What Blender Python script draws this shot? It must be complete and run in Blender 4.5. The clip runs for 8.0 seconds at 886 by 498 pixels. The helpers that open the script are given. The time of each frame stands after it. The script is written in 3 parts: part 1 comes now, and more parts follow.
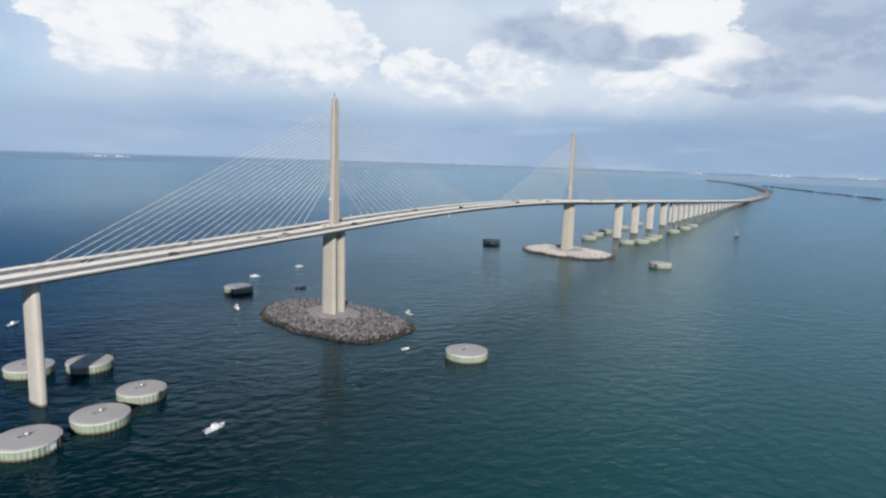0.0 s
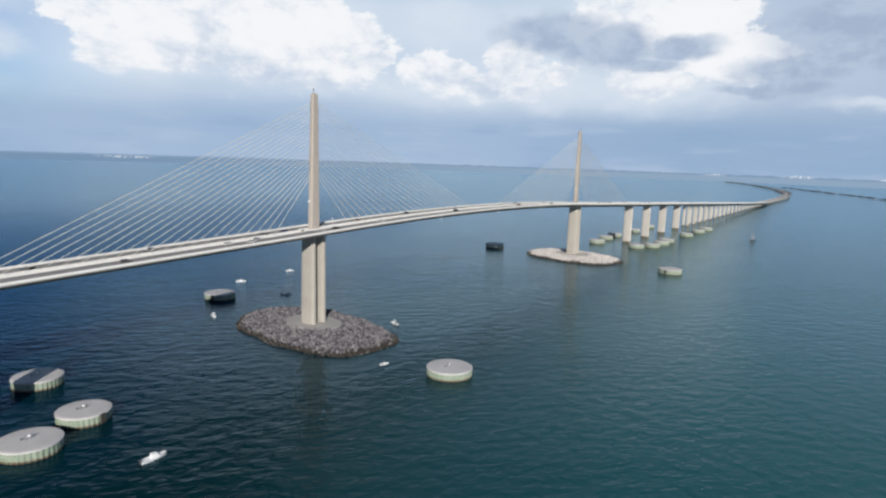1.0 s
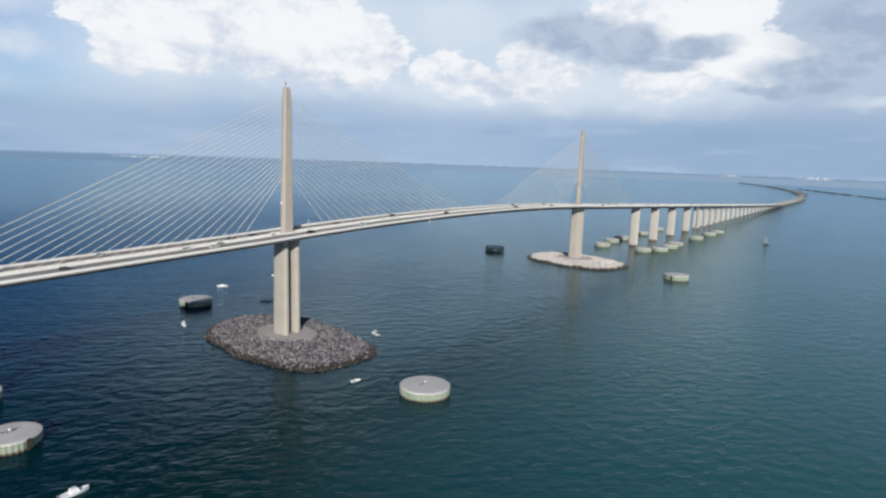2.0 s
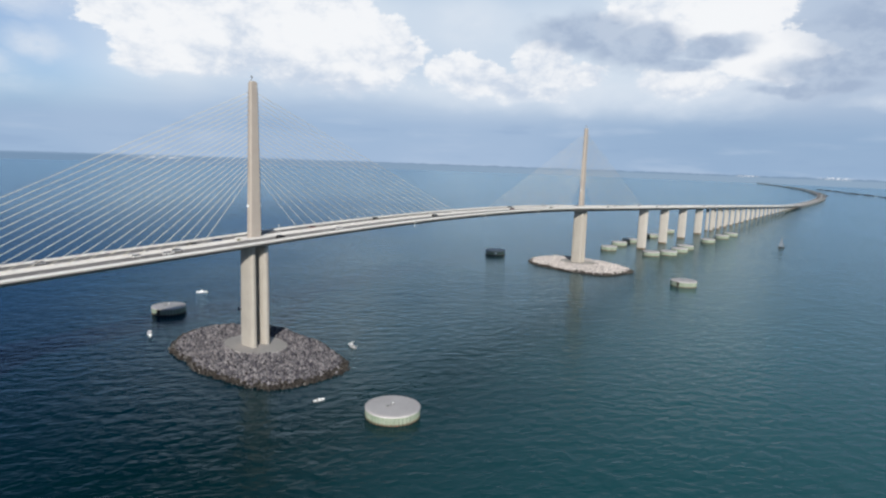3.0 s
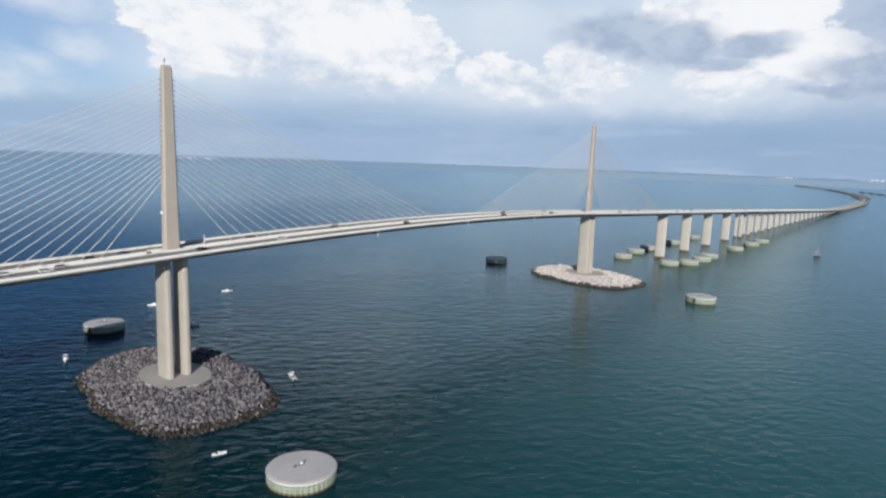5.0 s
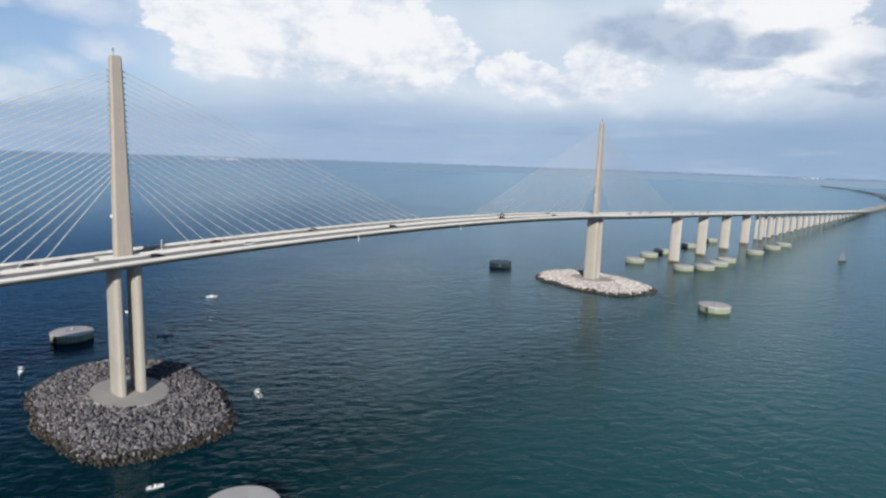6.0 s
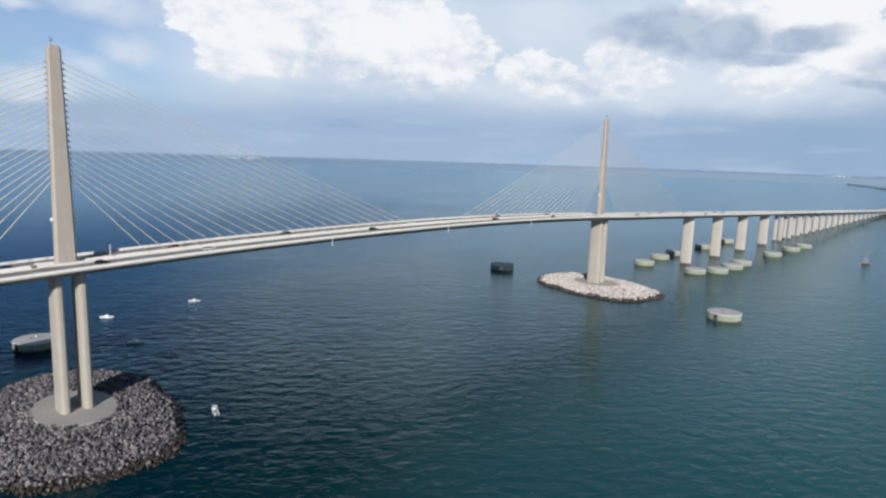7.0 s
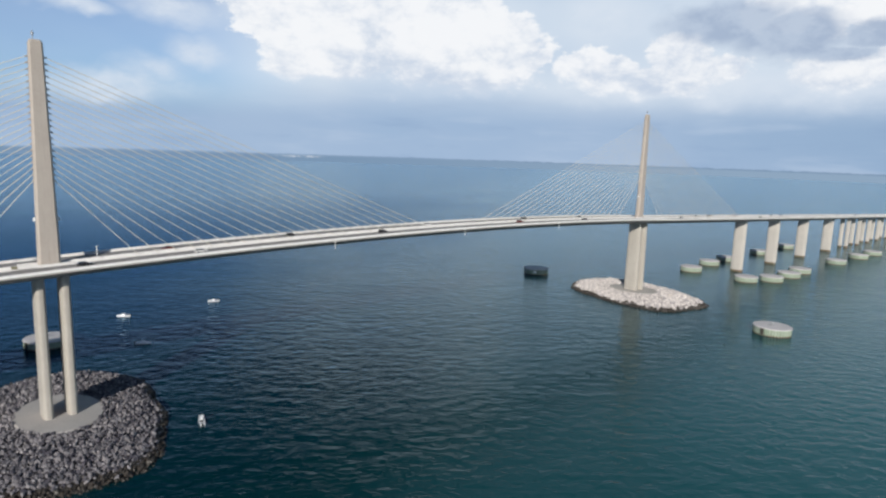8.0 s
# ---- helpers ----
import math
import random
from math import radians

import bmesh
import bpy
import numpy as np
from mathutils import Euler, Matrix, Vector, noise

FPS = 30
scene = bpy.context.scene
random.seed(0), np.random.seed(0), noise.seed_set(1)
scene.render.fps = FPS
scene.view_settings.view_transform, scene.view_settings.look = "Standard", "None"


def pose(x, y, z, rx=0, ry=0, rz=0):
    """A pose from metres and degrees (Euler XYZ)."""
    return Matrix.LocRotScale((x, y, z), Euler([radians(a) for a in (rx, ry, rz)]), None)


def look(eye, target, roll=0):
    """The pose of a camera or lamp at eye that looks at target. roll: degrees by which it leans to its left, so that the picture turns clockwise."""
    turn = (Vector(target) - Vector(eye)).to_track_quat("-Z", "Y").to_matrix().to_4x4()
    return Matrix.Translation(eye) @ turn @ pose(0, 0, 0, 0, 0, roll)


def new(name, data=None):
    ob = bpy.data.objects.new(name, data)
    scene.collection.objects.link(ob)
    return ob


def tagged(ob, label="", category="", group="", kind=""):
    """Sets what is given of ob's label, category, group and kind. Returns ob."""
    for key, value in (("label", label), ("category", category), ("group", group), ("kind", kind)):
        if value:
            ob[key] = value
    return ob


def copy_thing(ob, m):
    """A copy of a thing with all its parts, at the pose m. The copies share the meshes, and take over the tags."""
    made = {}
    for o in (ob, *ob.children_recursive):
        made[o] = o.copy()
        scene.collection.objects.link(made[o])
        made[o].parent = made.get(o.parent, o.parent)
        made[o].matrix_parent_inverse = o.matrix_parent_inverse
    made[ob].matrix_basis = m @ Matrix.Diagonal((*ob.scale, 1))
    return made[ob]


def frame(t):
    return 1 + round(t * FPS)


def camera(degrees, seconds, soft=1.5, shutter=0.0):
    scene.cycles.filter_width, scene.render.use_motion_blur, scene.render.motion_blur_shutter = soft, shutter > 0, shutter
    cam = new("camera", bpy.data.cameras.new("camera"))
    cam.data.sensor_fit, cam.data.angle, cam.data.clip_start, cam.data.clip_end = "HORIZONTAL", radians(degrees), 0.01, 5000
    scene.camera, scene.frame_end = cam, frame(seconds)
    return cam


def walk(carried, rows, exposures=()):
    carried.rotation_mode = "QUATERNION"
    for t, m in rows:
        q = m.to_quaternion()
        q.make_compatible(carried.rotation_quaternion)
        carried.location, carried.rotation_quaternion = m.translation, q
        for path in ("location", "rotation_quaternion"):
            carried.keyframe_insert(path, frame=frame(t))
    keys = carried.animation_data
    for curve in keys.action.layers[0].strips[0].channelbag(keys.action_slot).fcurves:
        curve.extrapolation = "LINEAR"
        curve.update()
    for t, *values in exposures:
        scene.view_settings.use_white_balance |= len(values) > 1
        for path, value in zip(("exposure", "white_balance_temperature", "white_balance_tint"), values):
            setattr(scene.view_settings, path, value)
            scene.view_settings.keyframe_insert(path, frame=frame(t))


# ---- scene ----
cam = camera(71.41, 8.0, soft=2.4)
PATH = [
    (0, look((-268.93, -253.66, 99.10), (-186.14, -199.50, 84.50), 1.92)),
    (0.5, look((-253.81, -253.33, 99.07), (-171.66, -198.19, 84.53), 1.96)),
    (1, look((-239.14, -252.67, 98.86), (-157.71, -196.49, 84.34), 1.97)),
    (1.5, look((-224.60, -251.46, 98.65), (-143.72, -194.47, 84.13), 2.04)),
    (3, look((-180.17, -251.00, 98.70), (-101.29, -191.27, 84.17), 1.99)),
    (3.5, look((-165.04, -249.94, 98.84), (-86.97, -189.17, 84.27), 1.97)),
    (4, look((-150.04, -248.64, 98.88), (-72.58, -187.10, 84.30), 2.08)),
    (4.5, look((-134.84, -247.62, 98.94), (-58.03, -185.27, 84.35), 2.06)),
    (6, look((-90.75, -242.65, 98.63), (-16.94, -176.77, 84.06), 1.99)),
    (6.5, look((-76.47, -242.24, 98.92), (-3.36, -175.62, 84.15), 1.85)),
    (7, look((-62.96, -241.43, 99.03), (8.74, -173.34, 84.10), 1.86)),
    (7.5, look((-49.17, -241.82, 99.27), (19.84, -171.07, 84.10), 1.90)),
    (8, look((-35.75, -242.22, 99.57), (29.59, -168.11, 84.16), 1.92)),
]
walk(cam, PATH)

# ---- world, sun ----
SUN_EL, SUN_AZ = 20.6, 218.5   # where the sun stands: height, and angle from +x towards +y, in degrees


class Nodes:
    """A small writer for node trees: each call adds one node and returns its first output."""

    def __init__(self, tree):
        self.tree = tree

    def add(self, kind, ins=(), out=0, **props):
        n = self.tree.nodes.new(kind)
        for key, value in props.items():
            setattr(n, key, value)
        for k, v in dict(ins).items():
            if isinstance(v, bpy.types.NodeSocket):
                self.tree.links.new(v, n.inputs[k])
            else:
                n.inputs[k].default_value = v
        return n.outputs[out]

    def math(self, op, a, b=0.0, c=0.0, clamp=False):
        return self.add("ShaderNodeMath", {0: a, 1: b, 2: c}, operation=op, use_clamp=clamp)

    def ramp(self, v, lo, hi, a=0.0, b=1.0, smooth=True):
        return self.add("ShaderNodeMapRange", {0: v, 1: lo, 2: hi, 3: a, 4: b},
                        interpolation_type="SMOOTHSTEP" if smooth else "LINEAR")

    def mix(self, f, a, b, blend="MIX"):
        n = self.tree.nodes.new("ShaderNodeMix")
        n.data_type, n.blend_type = "RGBA", blend
        for k, v in ((0, f), (6, a), (7, b)):
            if isinstance(v, bpy.types.NodeSocket):
                self.tree.links.new(v, n.inputs[k])
            else:
                n.inputs[k].default_value = v if k == 0 else (*v, 1.0)[:4]
        return n.outputs[2]

    def noise(self, vec, scale, detail=4.0, rough=0.55, out=0, distortion=0.0):
        return self.add("ShaderNodeTexNoise", {"Vector": vec, "Scale": scale, "Detail": detail, "Roughness": rough,
                                               "Distortion": distortion}, out=out)

    def vec(self, x, y, z):
        return self.add("ShaderNodeCombineXYZ", {0: x, 1: y, 2: z})

    def vmath(self, op, a, b=(0, 0, 0), c=(0, 0, 0), out=0):
        return self.add("ShaderNodeVectorMath", {0: a, 1: b, 2: c}, out=out, operation=op)


world = bpy.data.worlds.new("sky")
world.use_nodes = True
scene.world = world
wt = world.node_tree
wt.nodes.clear()
N = Nodes(wt)
way = N.add("ShaderNodeTexCoord", out=0)
sep = wt.nodes.new("ShaderNodeSeparateXYZ")
wt.links.new(way, sep.inputs[0])
azim = N.math("MULTIPLY", N.math("ARCTAN2", sep.outputs[1], sep.outputs[0]), 57.2958)
elev = N.math("MULTIPLY", N.math("ARCSINE", sep.outputs[2]), 57.2958)
clear = N.add("ShaderNodeTexSky", sky_type="NISHITA", sun_disc=False, sun_elevation=radians(SUN_EL),
              sun_rotation=radians(90 - SUN_AZ), air_density=1.0, dust_density=0.1, ozone_density=3.0)
clear = N.mix(1.0, clear, N.mix(N.math("MAXIMUM", N.ramp(elev, 10.0, 19.0), N.ramp(N.math("ABSOLUTE", N.math("SUBTRACT", azim, 40.0)), 65.0, 115.0)), (0.046, 0.068, 0.096), (0.007, 0.015, 0.031)), "MULTIPLY")
tall = N.vmath("MULTIPLY", way, (1.0, 1.0, 1.7))
puff = N.noise(tall, 7.0, 7.0, 0.58)
fine = N.noise(tall, 22.0, 6.0, 0.6)
broad = N.noise(tall, 2.6, 4.0, 0.5)
warp = N.vmath("SUBTRACT", N.noise(tall, 8.0, 2.5, 0.5, out=1), (0.5, 0.5, 0.5))
crinkle = N.vmath("SUBTRACT", N.noise(tall, 30.0, 4.0, 0.55, out=1), (0.5, 0.5, 0.5))
place = N.vmath("MULTIPLY_ADD", warp, (4.4, 2.8, 0.0), N.vmath("MULTIPLY_ADD", crinkle, (1.5, 1.1, 0.0), N.vec(azim, elev, 0.0)))


lumps = N.add("ShaderNodeTexVoronoi", {"Vector": N.vmath("MULTIPLY_ADD", warp, (0.05, 0.05, 0.05), N.vmath("MULTIPLY_ADD", crinkle, (0.012, 0.012, 0.012), tall)), "Scale": 15.0,
                                          "Detail": 4.0, "Roughness": 0.68, "Lacunarity": 2.3, "Smoothness": 0.35, "Randomness": 1.0}, feature="SMOOTH_F1", normalize=True)


def inside(blobs):
    """1 in the middle of the nearest cloud mass (azimuth, height, half width, half height, in degrees), 0 at its rim, less outside."""
    total = None
    for a, e, w, h in blobs:
        d = N.vmath("LENGTH", N.vmath("MULTIPLY_ADD", place, (1 / w, 1 / h, 0.0), (-a / w, -e / h, 0.0)), out=1)
        m = N.math("SUBTRACT", 1.0, d)
        total = m if total is None else N.math("MAXIMUM", total, m)
    return total


def bank(blobs, lo=0.55, hi=1.05):
    """A soft mask of cloud masses: full where the share of the way out is under lo, none past hi."""
    return N.ramp(inside(blobs), 1 - hi, 1 - lo)


# towering heaps on the one side, a low bright bank and broken heaps towards the other
HEAPS = [(64.6, 12.4, 3.4, 2.6), (60.6, 10.6, 4.4, 3.6), (57.3, 8.7, 4.0, 2.8), (62.0, 7.4, 2.6, 1.6), (54.5, 12.0, 4.2, 3.4), (50.2, 8.2, 4.4, 3.2), (47.8, 11.6, 3.6, 3.2),
         (44.3, 9.6, 3.6, 2.6), (47.5, 6.9, 6.4, 1.9), (41.8, 8.4, 1.7, 1.2), (37.0, 7.7, 2.0, 1.4), (34.9, 6.9, 2.8, 1.3), (30.5, 6.4, 3.6, 1.1),
         (19.0, 12.8, 4.6, 2.4), (29.2, 8.9, 2.2, 1.7), (26.4, 7.6, 2.6, 1.2), (12.8, 11.8, 3.6, 1.6), (10.0, 8.8, 3.4, 1.5), (16.5, 7.0, 4.0, 1.2),
         (52.0, 16.5, 9.0, 4.0)]
THIN = [(79.0, 9.8, 3.6, 0.7), (72.0, 10.8, 5.0, 1.6), (35.0, 11.5, 5.0, 3.0), (76.0, 4.4, 7.0, 1.6), (1.0, 5.0, 5.0, 0.6), (70.4, 7.6, 2.6, 1.6), (77.5, 4.8, 3.0, 1.0),
        (73.8, 5.6, 3.8, 1.9), (16.0, 5.8, 9.0, 2.2), (25.0, 6.0, 8.0, 2.0), (34.0, 5.8, 6.0, 1.6)]
SHADES = [(25.6, 11.4, 5.4, 2.0), (20.6, 9.9, 5.0, 2.1), (13.8, 9.9, 3.6, 1.1), (16.6, 8.6, 3.0, 0.8), (7.5, 6.3, 4.5, 0.8), (2.0, 10.2, 7.0, 3.0), (6.0, 8.0, 5.0, 1.4), (-8.0, 8.5, 9.0, 4.5)]
full = inside(HEAPS)
rim = N.math("ADD", full, N.math("MULTIPLY_ADD", lumps, -1.7, N.math("MULTIPLY_ADD", puff, 1.0, N.math("MULTIPLY", fine, 0.4))))
heap = N.ramp(rim, -0.08, N.ramp(elev, 5.0, 8.5, 0.7, 0.14))
soft = N.ramp(full, -0.32, 0.45)
thin = bank(THIN, 0.2, 1.2)
shade = bank(SHADES, 0.55, 1.15)
low = N.ramp(elev, 2.4, 7.0)
hazy = N.mix(N.ramp(azim, 5.0, 45.0), (0.30, 0.43, 0.615), (0.345, 0.475, 0.665))
hazy = N.mix(N.math("MULTIPLY", N.ramp(broad, 0.42, 0.66), 0.35), hazy, (0.44, 0.55, 0.72))
drift = N.noise(N.vec(N.math("MULTIPLY_ADD", warp, 0.6, N.math("MULTIPLY", azim, 0.09)), N.math("MULTIPLY", elev, 0.55), 0.0), 1.0, 4.0, 0.55)
hazy = N.mix(N.math("MULTIPLY", N.ramp(drift, 0.5, 0.72), 0.5), hazy, (0.47, 0.58, 0.74))
hazy = N.mix(N.math("MULTIPLY", N.ramp(drift, 0.46, 0.3), 0.4), hazy, (0.265, 0.385, 0.58))
veil = N.mix(N.ramp(broad, 0.35, 0.65), (0.57, 0.675, 0.81), (0.70, 0.78, 0.87))
veil = N.mix(N.ramp(azim, 6.0, 18.0, 0.75, 0.0), veil, (0.40, 0.50, 0.665))
sky = N.mix(low, hazy, veil)
# clear blue towards the one side, closed bright cloud above the other
gap = N.math("MULTIPLY", N.ramp(N.math("ABSOLUTE", N.math("SUBTRACT", azim, 28.0)), 30.0, 46.0), N.ramp(elev, 2.0, 6.0))
cloudy = N.ramp(N.math("ABSOLUTE", N.math("SUBTRACT", azim, 0.0)), 30.0, 60.0, 1.0, 0.0)
above = N.ramp(elev, 12.5, 20.0)
sky = N.mix(N.math("MAXIMUM", N.math("MULTIPLY", gap, 0.62), above), sky, clear)
lit = N.math("SUBTRACT", puff, N.noise(N.vmath("ADD", tall, (0.012, -0.012, 0.022)), 7.0, 7.0, 0.58))
tone = N.math("ADD", N.math("MULTIPLY", lit, 1.6), N.math("MULTIPLY_ADD", broad, 0.4, N.math("MULTIPLY_ADD", puff, 1.1, N.math("MULTIPLY", fine, 0.3))))
tone = N.math("ADD", N.math("MULTIPLY_ADD", lumps, -1.7, tone), N.ramp(elev, 5.0, 10.0, 0.0, 0.32))
cloud = N.mix(N.ramp(tone, 0.08, 0.86), (0.57, 0.655, 0.785), (0.915, 0.93, 0.955))
sky = N.mix(N.math("MULTIPLY", soft, 0.85), sky, N.mix(N.ramp(N.math("ADD", broad, N.math("MULTIPLY", puff, 0.4)), 0.5, 0.9), (0.63, 0.715, 0.83), (0.80, 0.85, 0.92)))
sky = N.mix(N.math("MULTIPLY", thin, N.ramp(N.math("ADD", puff, N.math("MULTIPLY", fine, 0.5)), 0.5, 1.0, 0.25, 0.95)), sky, (0.70, 0.77, 0.865))
sky = N.mix(N.math("MULTIPLY", heap, 0.96), sky, cloud)
grey = N.mix(N.ramp(N.math("ADD", fine, N.math("MULTIPLY", lit, 2.0)), 0.3, 0.7), (0.365, 0.455, 0.61), (0.47, 0.56, 0.70))
sky = N.mix(N.math("MULTIPLY", shade, 0.92), sky, grey)
upper = N.math("MULTIPLY", N.ramp(N.math("MULTIPLY_ADD", cloudy, 0.6, N.noise(tall, 4.0, 6.0, 0.6)), 0.66, 0.80), above)
sky = N.mix(N.math("MULTIPLY", upper, 0.9), sky, N.mix(N.ramp(elev, 20.0, 45.0), (0.44, 0.65, 0.77), (0.18, 0.30, 0.38)))
# the far bay and its low shore, under the horizon
shore = N.math("ADD", N.noise(N.vec(azim, 0.0, 0.0), 0.9, 5.0, 0.6), N.math("MULTIPLY", elev, 2.2))
land = N.math("MULTIPLY", N.ramp(elev, -0.67, -0.64), N.ramp(shore, -0.76, -0.58, 1.0, 0.0))
sky = N.mix(N.ramp(elev, -0.72, -0.46, 1.0, 0.0), sky, N.mix(N.ramp(azim, 20.0, 70.0), (0.275, 0.385, 0.52), (0.19, 0.295, 0.44)))
sky = N.mix(N.math("MULTIPLY", land, N.ramp(azim, 35.0, 60.0, 0.6, 0.28)), sky, (0.16, 0.245, 0.37))
blocks = N.ramp(N.noise(N.vec(N.math("MULTIPLY", azim, 4.0), N.math("MULTIPLY", elev, 3.0), 0.0), 1.6, 4.0, 0.7), 0.46, 0.56)
for a, half, foot_el, top_el in ((61.8, 2.6, -0.84, -0.62), (5.0, 1.5, -0.66, -0.40), (11.3, 1.1, -0.68, -0.50), (-1.0, 1.0, -0.62, -0.45)):
    town = N.math("MULTIPLY", N.ramp(N.math("ABSOLUTE", N.math("SUBTRACT", azim, a)), half * 0.3, half, 1.0, 0.0),
                  N.math("MULTIPLY", blocks, N.math("MULTIPLY", N.ramp(elev, foot_el, foot_el + 0.06), N.ramp(elev, top_el - 0.06, top_el, 1.0, 0.0))))
    sky = N.mix(N.math("MULTIPLY", town, 0.9), sky, (0.74, 0.79, 0.85))
sky = N.mix(N.ramp(elev, -3.0, -1.6, 1.0, 0.0), sky, (0.05, 0.10, 0.14))
back = N.add("ShaderNodeBackground", {0: sky, 1: 1.0})
wout = wt.nodes.new("ShaderNodeOutputWorld")
wt.links.new(back, wout.inputs[0])

sun_data = bpy.data.lights.new("sun", "SUN")
sun_data.energy, sun_data.angle, sun_data.color = 4.8, radians(0.6), (1.0, 0.945, 0.86)
sun = new("sun", sun_data)
sun_way = Vector((math.cos(radians(SUN_EL)) * math.cos(radians(SUN_AZ)), math.cos(radians(SUN_EL)) * math.sin(radians(SUN_AZ)),
                  math.sin(radians(SUN_EL))))
sun.matrix_world = look(sun_way * 400, (0, 0, 0))


# ---- materials ----
def surface(name, colour, second=None, rough=0.8, scale=0.5, fine_scale=6.0, bump=0.02, metal=0.0, per_piece=0.0, streaks=0.0, spec=0.5):
    """A worn surface: two tones mixed by patches and grain, fine relief, upright streaks if wanted, pieces that differ."""
    m = bpy.data.materials.new(name)
    m.use_nodes = True
    t = m.node_tree
    bsdf = t.nodes["Principled BSDF"]
    n = Nodes(t)
    p = n.add("ShaderNodeTexCoord", out=3)
    second = second or tuple(c * 0.72 for c in colour)
    patch = n.noise(p, scale, 4.0, 0.6)
    grain = n.noise(p, fine_scale, 5.0, 0.6)
    f = n.math("ADD", n.math("MULTIPLY", n.ramp(patch, 0.3, 0.72), 0.6), n.math("MULTIPLY", n.ramp(grain, 0.3, 0.7), 0.4))
    c = n.mix(f, colour, second)
    if streaks:
        s = n.noise(n.vmath("MULTIPLY", p, (1.0, 1.0, 0.05)), 1.4, 4.0, 0.65)
        c = n.mix(n.math("MULTIPLY", n.ramp(s, 0.5, 0.75), streaks), c, tuple(v * 0.5 for v in second))
    if per_piece:
        r = n.add("ShaderNodeObjectInfo", out=5)
        i = n.add("ShaderNodeNewGeometry", out=8)
        k = n.math("FRACT", n.math("ADD", r, i))
        c = n.mix(1.0, c, n.add("ShaderNodeCombineColor", {0: n.ramp(k, 0, 1, 1 - per_piece, 1 + per_piece, False),
                                                         1: n.ramp(k, 0, 1, 1 - per_piece, 1 + per_piece, False),
                                                         2: n.ramp(k, 0, 1, 1 - per_piece * 0.9, 1 + per_piece * 0.9, False)}), "MULTIPLY")
    t.links.new(c, bsdf.inputs["Base Color"])
    bsdf.inputs["Metallic"].default_value = metal
    bsdf.inputs["Specular IOR Level"].default_value = spec
    t.links.new(n.ramp(grain, 0.2, 0.8, max(rough - 0.1, 0.02), min(rough + 0.1, 1.0), False), bsdf.inputs["Roughness"])
    if bump:
        b = n.add("ShaderNodeBump", {"Strength": 0.6, "Distance": bump, "Height": grain})
        t.links.new(b, bsdf.inputs["Normal"])
    return m


def sea_material():
    """Dark green water under a wind-roughened, glossy skin."""
    m = bpy.data.materials.new("sea_water")
    m.use_nodes = True
    t = m.node_tree
    t.nodes.clear()
    n = Nodes(t)
    p = n.add("ShaderNodeTexCoord", out=3)
    turned = n.add("ShaderNodeMapping", {"Vector": p, "Rotation": (0, 0, radians(38))})
    turned = n.vmath("MULTIPLY", turned, (0.7, 1.0, 1.0))
    swell = n.noise(turned, 0.05, 3.0, 0.5)
    chop = n.noise(turned, 0.20, 3.0, 0.5, distortion=0.25)
    ripple = n.noise(turned, 0.62, 3.0, 0.55)
    h = n.math("ADD", n.math("MULTIPLY", swell, 0.4), n.math("ADD", n.math("MULTIPLY", chop, 0.53), n.math("MULTIPLY", ripple, 0.18)))
    b = n.add("ShaderNodeBump", {"Strength": 1.0, "Distance": 1.0, "Height": h})
    tone = n.noise(p, 0.006, 3.0, 0.5)
    across = n.tree.nodes.new("ShaderNodeSeparateXYZ")
    n.tree.links.new(p, across.inputs[0])
    # the deep channel is bluer, the shoal beside it greener
    wander = n.math("MULTIPLY_ADD", n.math("SUBTRACT", tone, 0.5), 90.0, n.math("MULTIPLY_ADD", across.outputs[0], -0.2, across.outputs[1]))
    shoal = n.ramp(wander, -40.0, 165.0, 1.0, 0.0)
    shoal = n.math("MULTIPLY", shoal, n.ramp(across.outputs[0], 250.0, 900.0, 1.0, 0.6))
    deep = n.ramp(wander, 120.0, 400.0)
    depths = n.mix(shoal, n.mix(deep, (0.0008, 0.021, 0.026), (0.0006, 0.020, 0.036)), (0.0026, 0.068, 0.078))
    body = n.add("ShaderNodeBsdfDiffuse", {"Color": depths, "Normal": b})
    gusts = n.ramp(n.noise(p, 0.011, 4.0, 0.55), 0.3, 0.7, 0.05, 0.11)
    # sky reflection is dimmed and blued in the tint, by place, towards the far side
    dim_side = n.ramp(n.math("MULTIPLY_ADD", n.math("SUBTRACT", tone, 0.5), 260.0, n.math("MULTIPLY_ADD", across.outputs[0], -0.75, across.outputs[1])), -80.0, 470.0)
    dim_side = n.math("MULTIPLY", dim_side, n.ramp(across.outputs[1], 300.0, 1300.0, 1.0, 0.22))
    skin = n.add("ShaderNodeBsdfGlossy", {"Color": n.mix(dim_side, (0.76, 0.92, 0.99), (0.13, 0.31, 0.54)), "Roughness": gusts, "Normal": b})
    edge = n.add("ShaderNodeFresnel", {"IOR": 1.32, "Normal": b})
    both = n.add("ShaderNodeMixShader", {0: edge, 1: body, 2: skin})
    out = t.nodes.new("ShaderNodeOutputMaterial")
    t.links.new(both, out.inputs[0])
    return m


